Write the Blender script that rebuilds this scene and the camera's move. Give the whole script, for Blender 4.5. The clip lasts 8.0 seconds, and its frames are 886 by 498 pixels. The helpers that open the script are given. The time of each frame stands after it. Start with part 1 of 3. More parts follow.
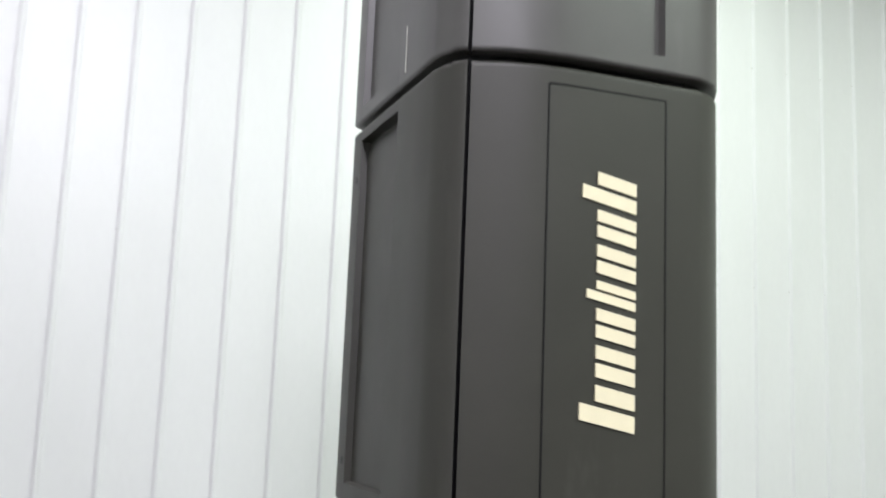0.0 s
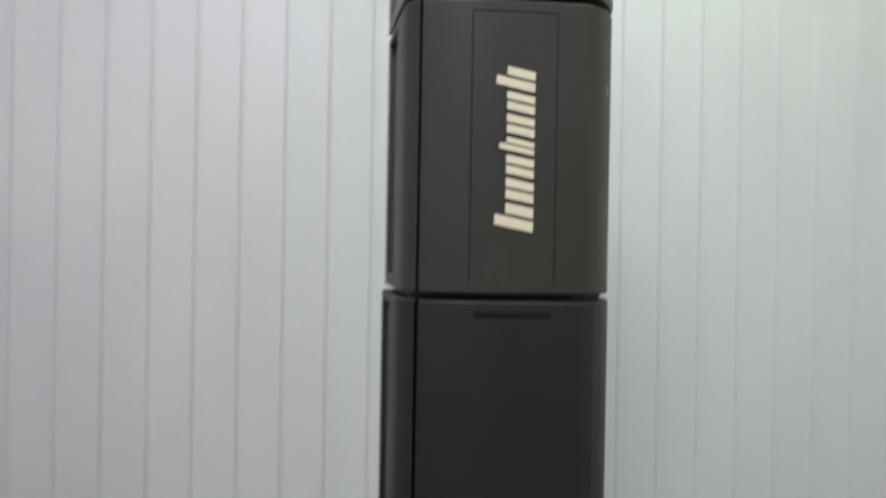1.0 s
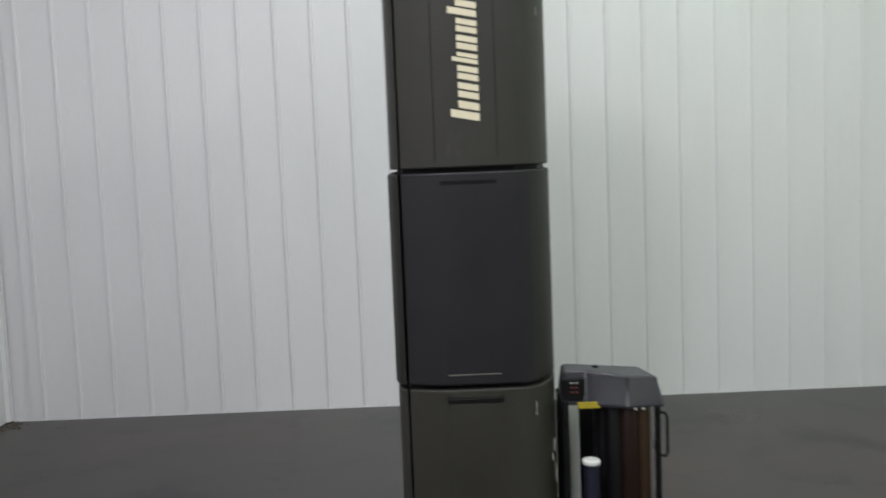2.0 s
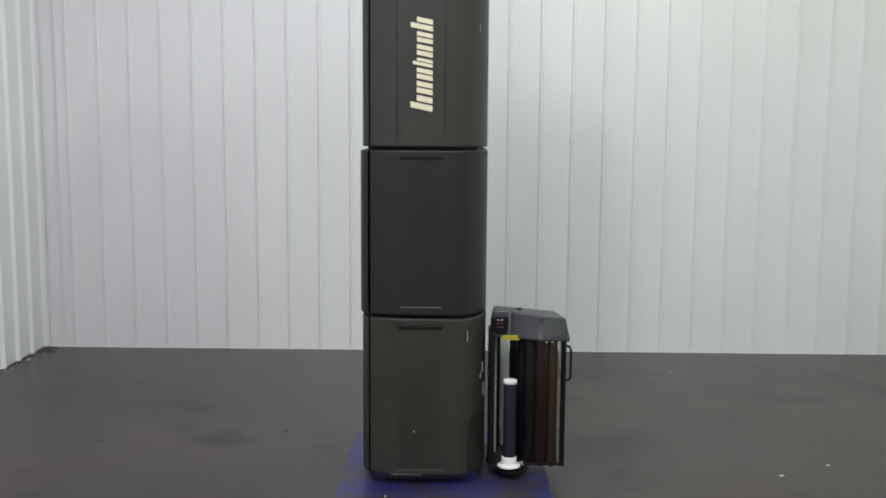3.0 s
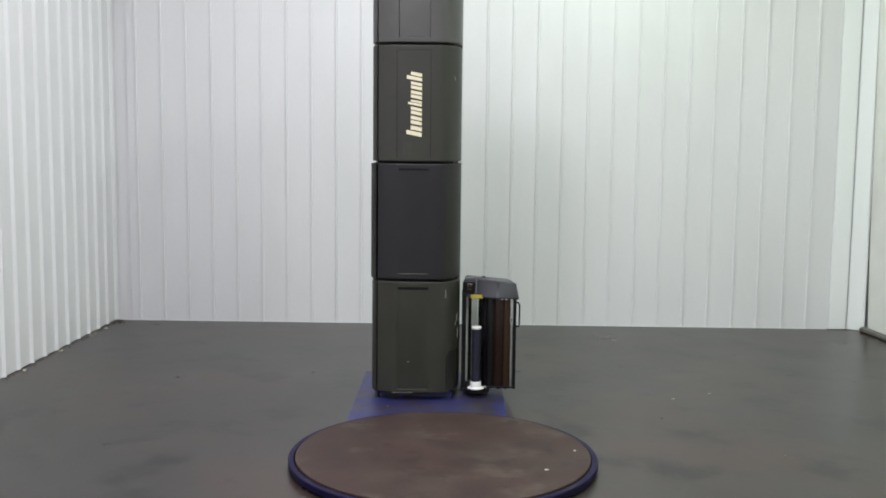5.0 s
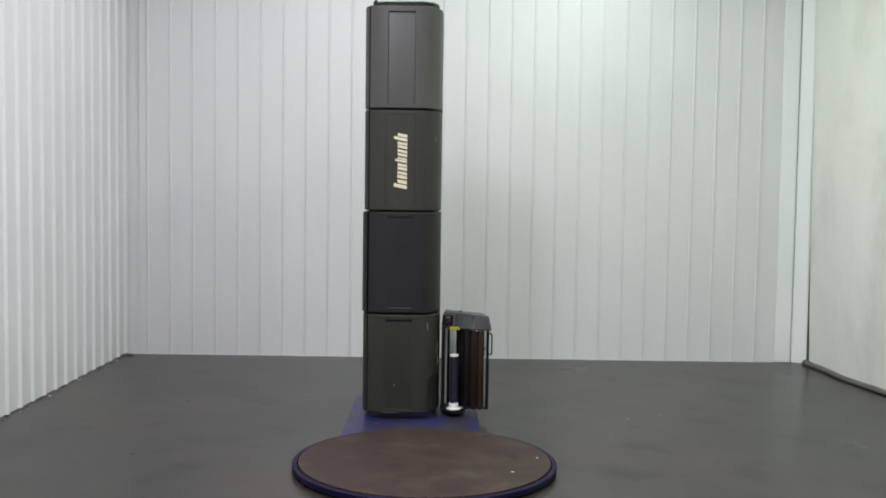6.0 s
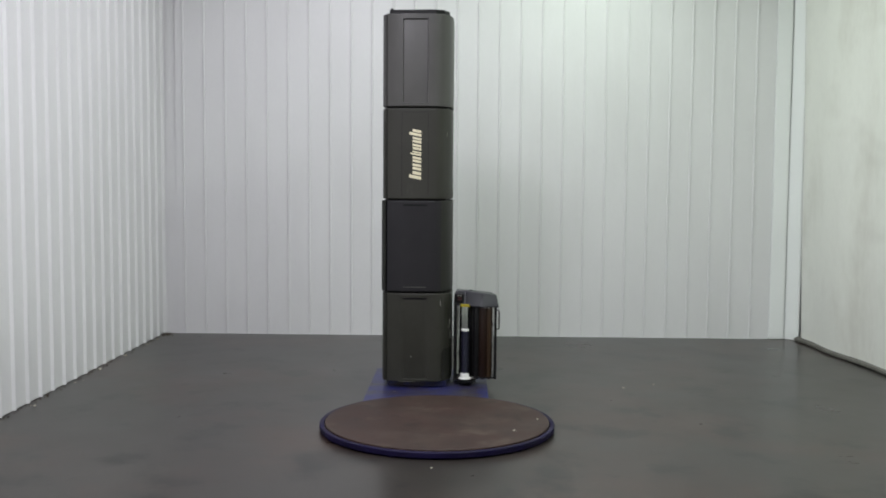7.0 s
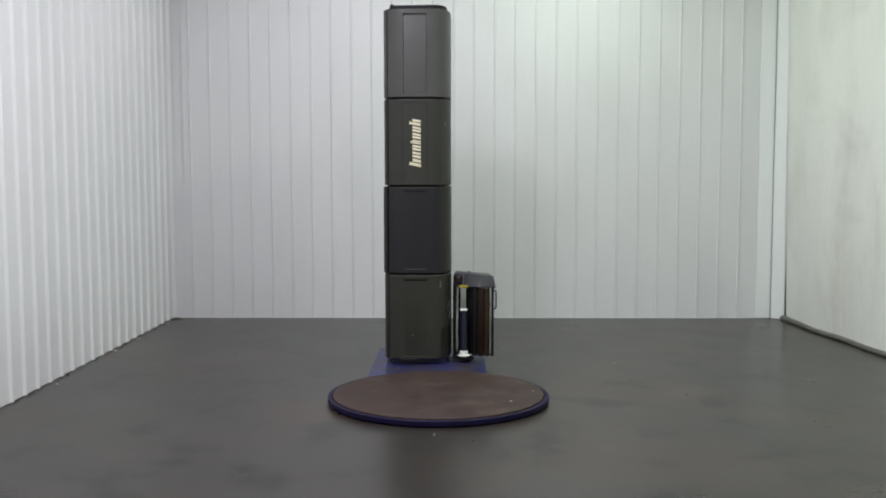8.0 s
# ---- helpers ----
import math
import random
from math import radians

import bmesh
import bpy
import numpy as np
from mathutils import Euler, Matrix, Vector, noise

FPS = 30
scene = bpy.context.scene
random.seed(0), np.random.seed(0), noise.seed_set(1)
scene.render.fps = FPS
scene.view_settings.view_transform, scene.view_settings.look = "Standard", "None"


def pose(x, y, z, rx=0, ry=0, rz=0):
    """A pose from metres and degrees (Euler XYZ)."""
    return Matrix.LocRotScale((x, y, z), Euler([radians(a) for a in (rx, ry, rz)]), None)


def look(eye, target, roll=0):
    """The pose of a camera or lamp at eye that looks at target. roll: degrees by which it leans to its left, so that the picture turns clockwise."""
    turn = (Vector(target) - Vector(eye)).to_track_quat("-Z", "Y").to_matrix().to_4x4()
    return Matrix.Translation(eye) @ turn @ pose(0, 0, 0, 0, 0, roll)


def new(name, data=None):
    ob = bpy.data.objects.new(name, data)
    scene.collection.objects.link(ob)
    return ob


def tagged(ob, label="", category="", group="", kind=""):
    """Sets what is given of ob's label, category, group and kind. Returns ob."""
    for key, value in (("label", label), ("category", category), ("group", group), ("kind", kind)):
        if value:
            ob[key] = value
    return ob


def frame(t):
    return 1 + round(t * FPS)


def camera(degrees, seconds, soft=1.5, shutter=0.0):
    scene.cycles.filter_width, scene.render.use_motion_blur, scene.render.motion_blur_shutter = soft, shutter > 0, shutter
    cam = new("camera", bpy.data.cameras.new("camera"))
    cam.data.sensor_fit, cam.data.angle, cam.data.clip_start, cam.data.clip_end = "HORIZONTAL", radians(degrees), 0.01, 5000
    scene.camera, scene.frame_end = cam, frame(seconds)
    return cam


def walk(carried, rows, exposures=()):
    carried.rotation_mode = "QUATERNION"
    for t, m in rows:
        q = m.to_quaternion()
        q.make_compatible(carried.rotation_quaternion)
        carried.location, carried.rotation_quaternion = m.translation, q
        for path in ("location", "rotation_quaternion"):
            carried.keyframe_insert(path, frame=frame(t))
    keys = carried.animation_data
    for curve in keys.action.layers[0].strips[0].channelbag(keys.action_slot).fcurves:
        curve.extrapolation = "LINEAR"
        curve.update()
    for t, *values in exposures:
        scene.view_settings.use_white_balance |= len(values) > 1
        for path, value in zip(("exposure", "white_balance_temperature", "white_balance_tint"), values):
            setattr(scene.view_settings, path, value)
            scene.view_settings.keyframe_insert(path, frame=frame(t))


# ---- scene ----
cam = camera(48.2, 8.0, soft=1.8, shutter=0.4)
PATH = [
    (0, (-0.774, -1.401, 1.847), (-0.087, 0.452, 2.157), 2.3),
    (0.2, (-0.752, -1.631, 1.841), (-0.178, 0.261, 2.146), 2.4),
    (0.5, (-0.647, -1.957, 1.84), (-0.249, -0.014, 2.098), 1.1),
    (0.8, (-0.601, -2.247, 1.811), (-0.184, -0.292, 1.879), 1.2),
    (1, (-0.48, -2.475, 1.778), (-0.213, -0.492, 1.769), 1.0),
    (1.2, (-0.457, -2.677, 1.743), (-0.271, -0.689, 1.628), 1.4),
    (1.5, (-0.316, -2.949, 1.703), (-0.269, -0.956, 1.549), 0.8),
    (1.7, (-0.245, -3.162, 1.707), (-0.232, -1.173, 1.496), 1.0),
    (2, (-0.083, -3.494, 1.712), (-0.072, -1.504, 1.516), -2.3),
    (2.2, (-0.04, -3.726, 1.714), (-0.008, -1.738, 1.498), -2.2),
    (3.3, (0.243, -4.823, 1.743), (0.219, -2.838, 1.499), 1.3),
    (3.5, (0.257, -5.028, 1.743), (0.256, -3.043, 1.496), 1.4),
    (4, (0.329, -5.569, 1.726), (0.254, -3.589, 1.459), 0.4),
    (4.5, (0.3, -6.079, 1.77), (0.272, -4.095, 1.521), 0.4),
    (4.7, (0.307, -6.245, 1.769), (0.278, -4.259, 1.537), 0.6),
    (5.8, (0.342, -7.286, 1.811), (0.327, -5.291, 1.66), 0.4),
    (6, (0.34, -7.492, 1.811), (0.346, -5.495, 1.692), 0.8),
    (6.5, (0.414, -7.933, 1.781), (0.351, -5.936, 1.697), 0.2),
    (7, (0.44, -8.282, 1.833), (0.399, -6.288, 1.689), 0.4),
    (7.5, (0.415, -8.602, 1.826), (0.418, -6.607, 1.683), 0.1),
    (8, (0.43, -8.726, 1.804), (0.395, -6.733, 1.641), -0.1),
]
walk(cam, [(t, look(eye, target, roll)) for t, eye, target, roll in PATH],
     exposures=[(0.0, 0.5), (0.5, 0.0), (0.8, -0.11), (1.2, -0.15), (1.7, -0.08), (2.2, -0.03), (3.3, 0.19), (4.5, 0.3), (5.8, 0.11), (6.5, -0.08), (8.0, -0.09)])

# ---- light: a closed hall, lit by rows of unseen ceiling lamps, layout assumed ----
world = bpy.data.worlds.new("world")
scene.world = world
world.use_nodes = True
world.node_tree.nodes["Background"].inputs[0].default_value = (0.75, 0.8, 0.8, 1)
world.node_tree.nodes["Background"].inputs[1].default_value = 0.02

CEILING = 5.2
LAMPS = [(-1.2, 1.0, (0.92, 0.895, 1.0), 48), (-1.0, -3.2, (0.92, 0.885, 1.0), 192), (-1.0, -7.6, (0.92, 0.895, 1.0), 190),
         (1.7, 1.2, (0.87, 1.0, 0.895), 78), (2.8, -3.0, (0.87, 1.0, 0.895), 122), (2.4, -7.6, (0.895, 1.0, 0.91), 76)]
for lx, ly, tint, watts in LAMPS:
    lamp = new("ceiling_lamp_light", bpy.data.lights.new("ceiling_lamp_light", "AREA"))
    lamp.data.shape, lamp.data.size, lamp.data.size_y = "RECTANGLE", 0.5, 1.4
    lamp.data.color, lamp.data.energy = tint, watts
    lamp.matrix_world = pose(lx, ly, CEILING - 0.14)

# ---- materials ----


def material(name, colour, rough=0.5, metal=0.0, var=0.15, scale=6.0, fine=120.0, bump=0.1, dist=0.002, spec=0.5, stretch=(1, 1, 1), second=None, amount=0.5, rough_var=0.1, stain=2.0, detail=6):
    """A surface with colour that varies at two scales, an optional second colour in stains, and fine relief."""
    m = bpy.data.materials.new(name)
    m.use_nodes = True
    nt = m.node_tree
    n, link = nt.nodes, nt.links.new
    bsdf = n["Principled BSDF"]
    bsdf.inputs["Metallic"].default_value = metal
    bsdf.inputs["Specular IOR Level"].default_value = spec
    mp = n.new("ShaderNodeMapping")
    mp.inputs["Scale"].default_value = stretch
    geo = n.new("ShaderNodeNewGeometry")
    link(geo.outputs["Position"], mp.inputs["Vector"])

    def noise_tex(sc, detail, rough_n=0.6):
        t = n.new("ShaderNodeTexNoise")
        t.inputs["Scale"].default_value, t.inputs["Detail"].default_value, t.inputs["Roughness"].default_value = sc, detail, rough_n
        link(mp.outputs["Vector"], t.inputs["Vector"])
        return t
    big, small = noise_tex(scale, min(5, detail)), noise_tex(fine, 3)
    mix = n.new("ShaderNodeMix")
    mix.data_type = "RGBA"
    dark = [c * (1 - var) for c in colour] + [1]
    light = [min(1, c * (1 + var)) for c in colour] + [1]
    mix.inputs["A"].default_value, mix.inputs["B"].default_value = dark, light
    add = n.new("ShaderNodeMath")
    add.operation = "MULTIPLY_ADD"
    add.inputs[1].default_value = 0.35
    link(small.outputs["Fac"], add.inputs[0])
    sub = n.new("ShaderNodeMath")
    sub.operation = "MULTIPLY"
    sub.inputs[1].default_value = 0.65
    link(big.outputs["Fac"], sub.inputs[0])
    link(sub.outputs[0], add.inputs[2])
    wide = n.new("ShaderNodeMapRange")
    wide.interpolation_type = "SMOOTHSTEP"
    wide.inputs["From Min"].default_value, wide.inputs["From Max"].default_value = 0.26, 0.74
    link(add.outputs[0], wide.inputs["Value"])
    link(wide.outputs["Result"], mix.inputs["Factor"])
    colour_out = mix.outputs["Result"]
    if second:
        st = noise_tex(stain, detail, 0.65)
        ramp = n.new("ShaderNodeValToRGB")
        ramp.color_ramp.interpolation = "EASE"
        ramp.color_ramp.elements[0].position, ramp.color_ramp.elements[1].position = 0.42, 0.74
        ramp.color_ramp.elements[1].color = (amount, amount, amount, 1)
        link(st.outputs["Fac"], ramp.inputs["Fac"])
        mix2 = n.new("ShaderNodeMix")
        mix2.data_type = "RGBA"
        mix2.inputs["B"].default_value = (*second, 1)
        link(colour_out, mix2.inputs["A"])
        link(ramp.outputs["Color"], mix2.inputs["Factor"])
        colour_out = mix2.outputs["Result"]
    link(colour_out, bsdf.inputs["Base Color"])
    rr = n.new("ShaderNodeMapRange")
    rr.inputs["To Min"].default_value, rr.inputs["To Max"].default_value = max(0.02, rough - rough_var), min(1, rough + rough_var)
    link(big.outputs["Fac"], rr.inputs["Value"])
    link(rr.outputs["Result"], bsdf.inputs["Roughness"])
    if bump:
        b = n.new("ShaderNodeBump")
        b.inputs["Strength"].default_value, b.inputs["Distance"].default_value = bump, dist
        link(small.outputs["Fac"], b.inputs["Height"])
        link(b.outputs["Normal"], bsdf.inputs["Normal"])
    return m


def smudge(m, colour, scale, low, high, amount, stretch=(1, 1, 1), detail=6.0):
    """Lays a further stain of another colour over a material's base colour."""
    nt = m.node_tree
    n, link = nt.nodes, nt.links.new
    socket = n["Principled BSDF"].inputs["Base Color"]
    under = socket.links[0].from_socket
    geo, mp, tex, rng, mix = (n.new("ShaderNode" + k) for k in ("NewGeometry", "Mapping", "TexNoise", "MapRange", "Mix"))
    mp.inputs["Scale"].default_value = stretch
    mp.inputs["Location"].default_value = (scale * 3.1, low * 17, 0)
    tex.inputs["Scale"].default_value, tex.inputs["Detail"].default_value, tex.inputs["Roughness"].default_value = scale, detail, 0.62
    rng.interpolation_type = "SMOOTHSTEP"
    rng.inputs["From Min"].default_value, rng.inputs["From Max"].default_value, rng.inputs["To Max"].default_value = low, high, amount
    mix.data_type = "RGBA"
    mix.inputs["B"].default_value = (*colour, 1)
    link(geo.outputs["Position"], mp.inputs["Vector"])
    link(mp.outputs["Vector"], tex.inputs["Vector"])
    link(tex.outputs["Fac"], rng.inputs["Value"])
    link(rng.outputs["Result"], mix.inputs["Factor"])
    link(under, mix.inputs["A"])
    link(mix.outputs["Result"], socket)
    return m


PANEL = material("white_sheet_steel", (0.72, 0.72, 0.72), 0.34, 0, 0.03, 1.2, 60, 0.03, 0.001, stretch=(1, 1, 0.3), second=(0.62, 0.62, 0.61), amount=0.35, stain=1.1)
CURTAIN = material("white_vinyl", (0.82, 0.83, 0.77), 0.5, 0, 0.04, 0.8, 30, 0.05, 0.002, stretch=(1, 1, 0.4), second=(0.58, 0.57, 0.5), amount=0.6, stain=1.3)
smudge(CURTAIN, (0.45, 0.44, 0.38), 1.1, 0.52, 0.74, 0.32, (0.6, 0.6, 1), 3.0)
CONCRETE = material("polished_concrete", (0.0285, 0.025, 0.0222), 0.29, 0, 0.2, 1.4, 45, 0.02, 0.0005, spec=0.32, second=(0.022, 0.018, 0.0155), amount=0.8, stain=1.1, rough_var=0.05)
smudge(CONCRETE, (0.044, 0.027, 0.0215), 0.45, 0.46, 0.64, 0.7)
smudge(CONCRETE, (0.006, 0.005, 0.0045), 2.0, 0.52, 0.66, 0.85)
smudge(CONCRETE, (0.05, 0.047, 0.042), 5.0, 0.56, 0.74, 0.25)
FLASHING = material("white_flashing_paint", (0.86, 0.88, 0.87), 0.35, 0, 0.02, 1.5, 60, 0.02, 0.001, stretch=(1, 1, 0.3))
PLAIN = material("painted_plaster", (0.6, 0.6, 0.58), 0.8, 0, 0.05, 2, 50)
OLIVE = material("olive_grey_plastic", (0.0265, 0.026, 0.0202), 0.48, 0, 0.14, 5, 500, 0.12, 0.0006, spec=0.4, second=(0.038, 0.0365, 0.029), amount=0.35, stain=3)
smudge(OLIVE, (0.06, 0.058, 0.05), 9.0, 0.6, 0.78, 0.5, (1, 1, 0.35))
SLATE = material("slate_grey_plastic", (0.0135, 0.0126, 0.0147), 0.48, 0, 0.14, 5, 500, 0.12, 0.0006, spec=0.35, second=(0.021, 0.02, 0.022), amount=0.35, stain=3)
smudge(SLATE, (0.04, 0.039, 0.042), 9.0, 0.62, 0.78, 0.4, (1, 1, 0.35))
UMBER = material("umber_grey_plastic", (0.06, 0.058, 0.0545), 0.42, 0, 0.12, 5, 500, 0.12, 0.0006, second=(0.058, 0.056, 0.05), amount=0.35, stain=3)
smudge(UMBER, (0.085, 0.082, 0.078), 8.0, 0.6, 0.78, 0.5, (1, 1, 0.3))
BLACK = material("black_steel", (0.005, 0.005, 0.0055), 0.45, 0, 0.2, 10, 200, 0.1, 0.001, spec=0.22)
CREAM = material("cream_vinyl", (0.72, 0.66, 0.47), 0.5, 0, 0.04, 20, 300, 0.05, 0.0005)
HOOD = material("grey_moulded_plastic", (0.03, 0.0305, 0.036), 0.45, 0, 0.1, 8, 600, 0.15, 0.0006)
BLUE = material("blue_painted_steel", (0.016, 0.018, 0.098), 0.45, 0, 0.25, 8, 150, 0.12, 0.001, second=(0.034, 0.03, 0.045), amount=0.9, stain=3.2)
smudge(BLUE, (0.03, 0.022, 0.018), 4.0, 0.47, 0.62, 0.85)
NAVY_PAINT = material("navy_painted_steel", (0.006, 0.0036, 0.027), 0.55, 0, 0.3, 8, 150, 0.12, 0.001, spec=0.16, second=(0.012, 0.008, 0.017), amount=0.5, stain=5)
DECK = material("rust_brown_deck_plate", (0.033, 0.0172, 0.0142), 0.62, 0, 0.4, 3.4, 120, 0.15, 0.001, second=(0.05, 0.034, 0.027), amount=0.75, stain=2.2, spec=0.28)
smudge(DECK, (0.09, 0.07, 0.053), 5.5, 0.54, 0.72, 0.4, (0.7, 1, 1))
smudge(DECK, (0.018, 0.011, 0.0095), 6.0, 0.55, 0.7, 0.7)
WHITE = material("white_plastic", (0.75, 0.75, 0.72), 0.4, 0, 0.05, 20, 300, 0.03)
NAVY = material("navy_cardboard_tube", (0.0055, 0.006, 0.018), 0.55, 0, 0.15, 15, 300, 0.05)
RUBBER = material("brown_rubber", (0.014, 0.0068, 0.0046), 0.3, 0, 0.3, 10, 200, 0.1, 0.0008, spec=0.25, stretch=(1, 1, 0.15))
AMBER = material("amber_rubber", (0.03, 0.0175, 0.009), 0.3, 0, 0.3, 10, 200, 0.1, 0.0008, spec=0.3, stretch=(1, 1, 0.15))
STEEL = material("bright_steel", (0.6, 0.6, 0.58), 0.3, 1.0, 0.1, 15, 300, 0.03)
ZINC = material("zinc_plate", (0.78, 0.78, 0.76), 0.45, 0.0, 0.1, 12, 200, 0.05)
YELLOW = material("yellow_label", (0.36, 0.29, 0.02), 0.5, 0, 0.1, 20, 200, 0.03)
RED = material("red_plastic", (0.09, 0.022, 0.018), 0.4, 0, 0.1, 30, 200, 0.0)
DARK_OLIVE = material("dark_olive_plastic", (0.017, 0.017, 0.0138), 0.5, 0, 0.2, 6, 400, 0.12, 0.0006, spec=0.3)
SCUFF = material("scuffed_paint", (0.36, 0.36, 0.32), 0.6, 0, 0.2, 60, 300, 0.1)
GASKET = material("dark_rubber_seal", (0.13, 0.125, 0.11), 0.7, 0, 0.3, 9, 200, 0.2)
DIRT = material("swept_dirt", (0.09, 0.075, 0.055), 0.9, 0, 0.35, 30, 200, 0.3, 0.003)
CHIP = material("pale_debris", (0.4, 0.38, 0.31), 0.8, 0, 0.2, 30, 200, 0.2, 0.002)

# ---- mesh helpers ----


def part(name, bm, mat, parent=None, label="", smooth=False):
    """Links a bmesh as one mesh object, under parent where one is given."""
    bmesh.ops.recalc_face_normals(bm, faces=bm.faces)
    me = bpy.data.meshes.new(name)
    bm.to_mesh(me)
    bm.free()
    me.materials.append(mat)
    if smooth:
        me.shade_smooth()
        me.set_sharp_from_angle(angle=radians(35))
    ob = new(name, me)
    if parent:
        ob.parent = parent
    if label:
        tagged(ob, label)
    return ob


def box(x0, x1, y0, y1, z0, z1, bevel=0.0, seg=2, bm=None):
    bm = bm or bmesh.new()
    made = bmesh.ops.create_cube(bm, size=1)
    vs = made["verts"]
    for v in vs:
        v.co = Vector((x0 + (v.co.x + 0.5) * (x1 - x0), y0 + (v.co.y + 0.5) * (y1 - y0), z0 + (v.co.z + 0.5) * (z1 - z0)))
    if bevel:
        es = list({e for v in vs for e in v.link_edges})
        bmesh.ops.bevel(bm, geom=es, offset=bevel, segments=seg, profile=0.6, affect="EDGES")
    return bm


def lathe(profile, cx=0.0, cy=0.0, n=32, bm=None):
    """Turns a profile of (radius, height) round an upright axis."""
    bm = bm or bmesh.new()
    rings = []
    for r, z in profile:
        if r < 1e-5:
            rings.append([bm.verts.new((cx, cy, z))])
        else:
            rings.append([bm.verts.new((cx + r * math.cos(2 * math.pi * k / n), cy + r * math.sin(2 * math.pi * k / n), z)) for k in range(n)])
    for a, b in zip(rings, rings[1:]):
        for k in range(n):
            j = (k + 1) % n
            if len(a) == 1 and len(b) > 1:
                bm.faces.new((a[0], b[k], b[j]))
            elif len(b) == 1 and len(a) > 1:
                bm.faces.new((a[k], a[j], b[0]))
            elif len(a) > 1:
                bm.faces.new((a[k], a[j], b[j], b[k]))
    return bm


def loft(levels, close=True, caps=True):
    """Skins a stack of outlines with the same number of points."""
    bm = bmesh.new()
    rings = [[bm.verts.new(p) for p in ring] for ring in levels]
    n = len(rings[0])
    for a, b in zip(rings, rings[1:]):
        for k in range(n if close else n - 1):
            j = (k + 1) % n
            bm.faces.new((a[k], a[j], b[j], b[k]))
    if caps and close:
        bm.faces.new(rings[0])
        bm.faces.new(rings[-1])
    return bm


def tube(points, radius, n=10, bm=None):
    """A round bar along a polyline."""
    bm = bm or bmesh.new()
    pts = [Vector(p) for p in points]
    rings = []
    for i, p in enumerate(pts):
        d = (pts[min(i + 1, len(pts) - 1)] - pts[max(i - 1, 0)]).normalized()
        side = d.orthogonal().normalized() if i == 0 else (side - side.dot(d) * d).normalized()
        up = d.cross(side)
        rings.append([bm.verts.new(p + radius * (math.cos(2 * math.pi * k / n) * side + math.sin(2 * math.pi * k / n) * up)) for k in range(n)])
    for a, b in zip(rings, rings[1:]):
        for k in range(n):
            j = (k + 1) % n
            bm.faces.new((a[k], a[j], b[j], b[k]))
    bm.faces.new(rings[0])
    bm.faces.new(rings[-1])
    return bm


# ---- the hall: floor, walls, ceiling ----
LEFT, RIGHT, BACK, REAR = -3.06, 4.75, 3.135, -12.5
PITCH, RIB0 = 0.2425, -2.765

tagged(part("floor", box(-3.4, 6.2, REAR - 0.2, 3.5, -0.15, 0.0), CONCRETE), "polished dark grey concrete floor with faint stains", "floor", kind="structure")
# ceiling and rear wall are never in view, added to close the hall
tagged(part("ceiling", box(-3.4, 6.2, REAR - 0.2, 3.5, CEILING, CEILING + 0.12), PLAIN), "unseen plain pale ceiling added to close the hall", "ceiling", kind="structure")
tagged(part("unseen_wall_rear", box(-3.4, 6.2, REAR - 0.2, REAR, 0, CEILING), PLAIN), "unseen plain pale wall added to close the hall", "wall", kind="structure")
wall_back = tagged(part("wall_back", box(-3.4, 6.2, BACK + 0.02, BACK + 0.2, 0, CEILING), PANEL), "white ribbed sheet steel wall", "wall", kind="structure")
wall_left = tagged(part("wall_left", box(LEFT - 0.2, LEFT - 0.02, REAR, BACK, 0, CEILING), PANEL), "white ribbed sheet steel wall with bright ribs", "wall", kind="structure")


def panel_mesh(ribs, height, low_side, top, steep_side, shift=0.0):
    """A sheet of steel with trapezoid ribs; x along the wall, y towards the room is negative."""
    bm = bmesh.new()
    xs = []
    for r in range(ribs):
        c = (r + 0.5) * PITCH + shift
        xs += [(r * PITCH, 0), (c - top / 2 - low_side, 0), (c - top / 2, -height), (c + top / 2, -height), (c + top / 2 + steep_side, 0)]
    xs.append((ribs * PITCH - 0.00005, 0))
    loop = xs + [(xs[-1][0], 0.012), (xs[0][0], 0.012)]
    low = [bm.verts.new((x, y, 0.006)) for x, y in loop]
    high = [bm.verts.new((x, y, CEILING - 0.01)) for x, y in loop]
    for k in range(len(loop)):
        j = (k + 1) % len(loop)
        bm.faces.new((low[k], low[j], high[j], high[k]))
    me = bpy.data.meshes.new("panel")
    bmesh.ops.recalc_face_normals(bm, faces=bm.faces)
    bm.to_mesh(me)
    bm.free()
    me.materials.append(PANEL)
    return me


SHEET = panel_mesh(4, 0.015, 0.009, 0.014, 0.005, -0.03)
LEFT_SHEET = panel_mesh(4, 0.022, 0.02, 0.012, 0.02)
for k in range(8):
    ob = new("panel", SHEET)
    ob.matrix_world = pose(RIB0 - 0.5 * PITCH + k * 4 * PITCH, BACK, 0)
    ob.parent = wall_back
for k in range(16):
    ob = new("panel", LEFT_SHEET)
    ob.matrix_world = pose(LEFT + 0.018, BACK + 0.094 - (k + 1) * 4 * PITCH, 0, 0, 0, 90)
    ob.parent = wall_left

# the divider at the other side: heavy white vinyl sheet with a dark seal at its foot


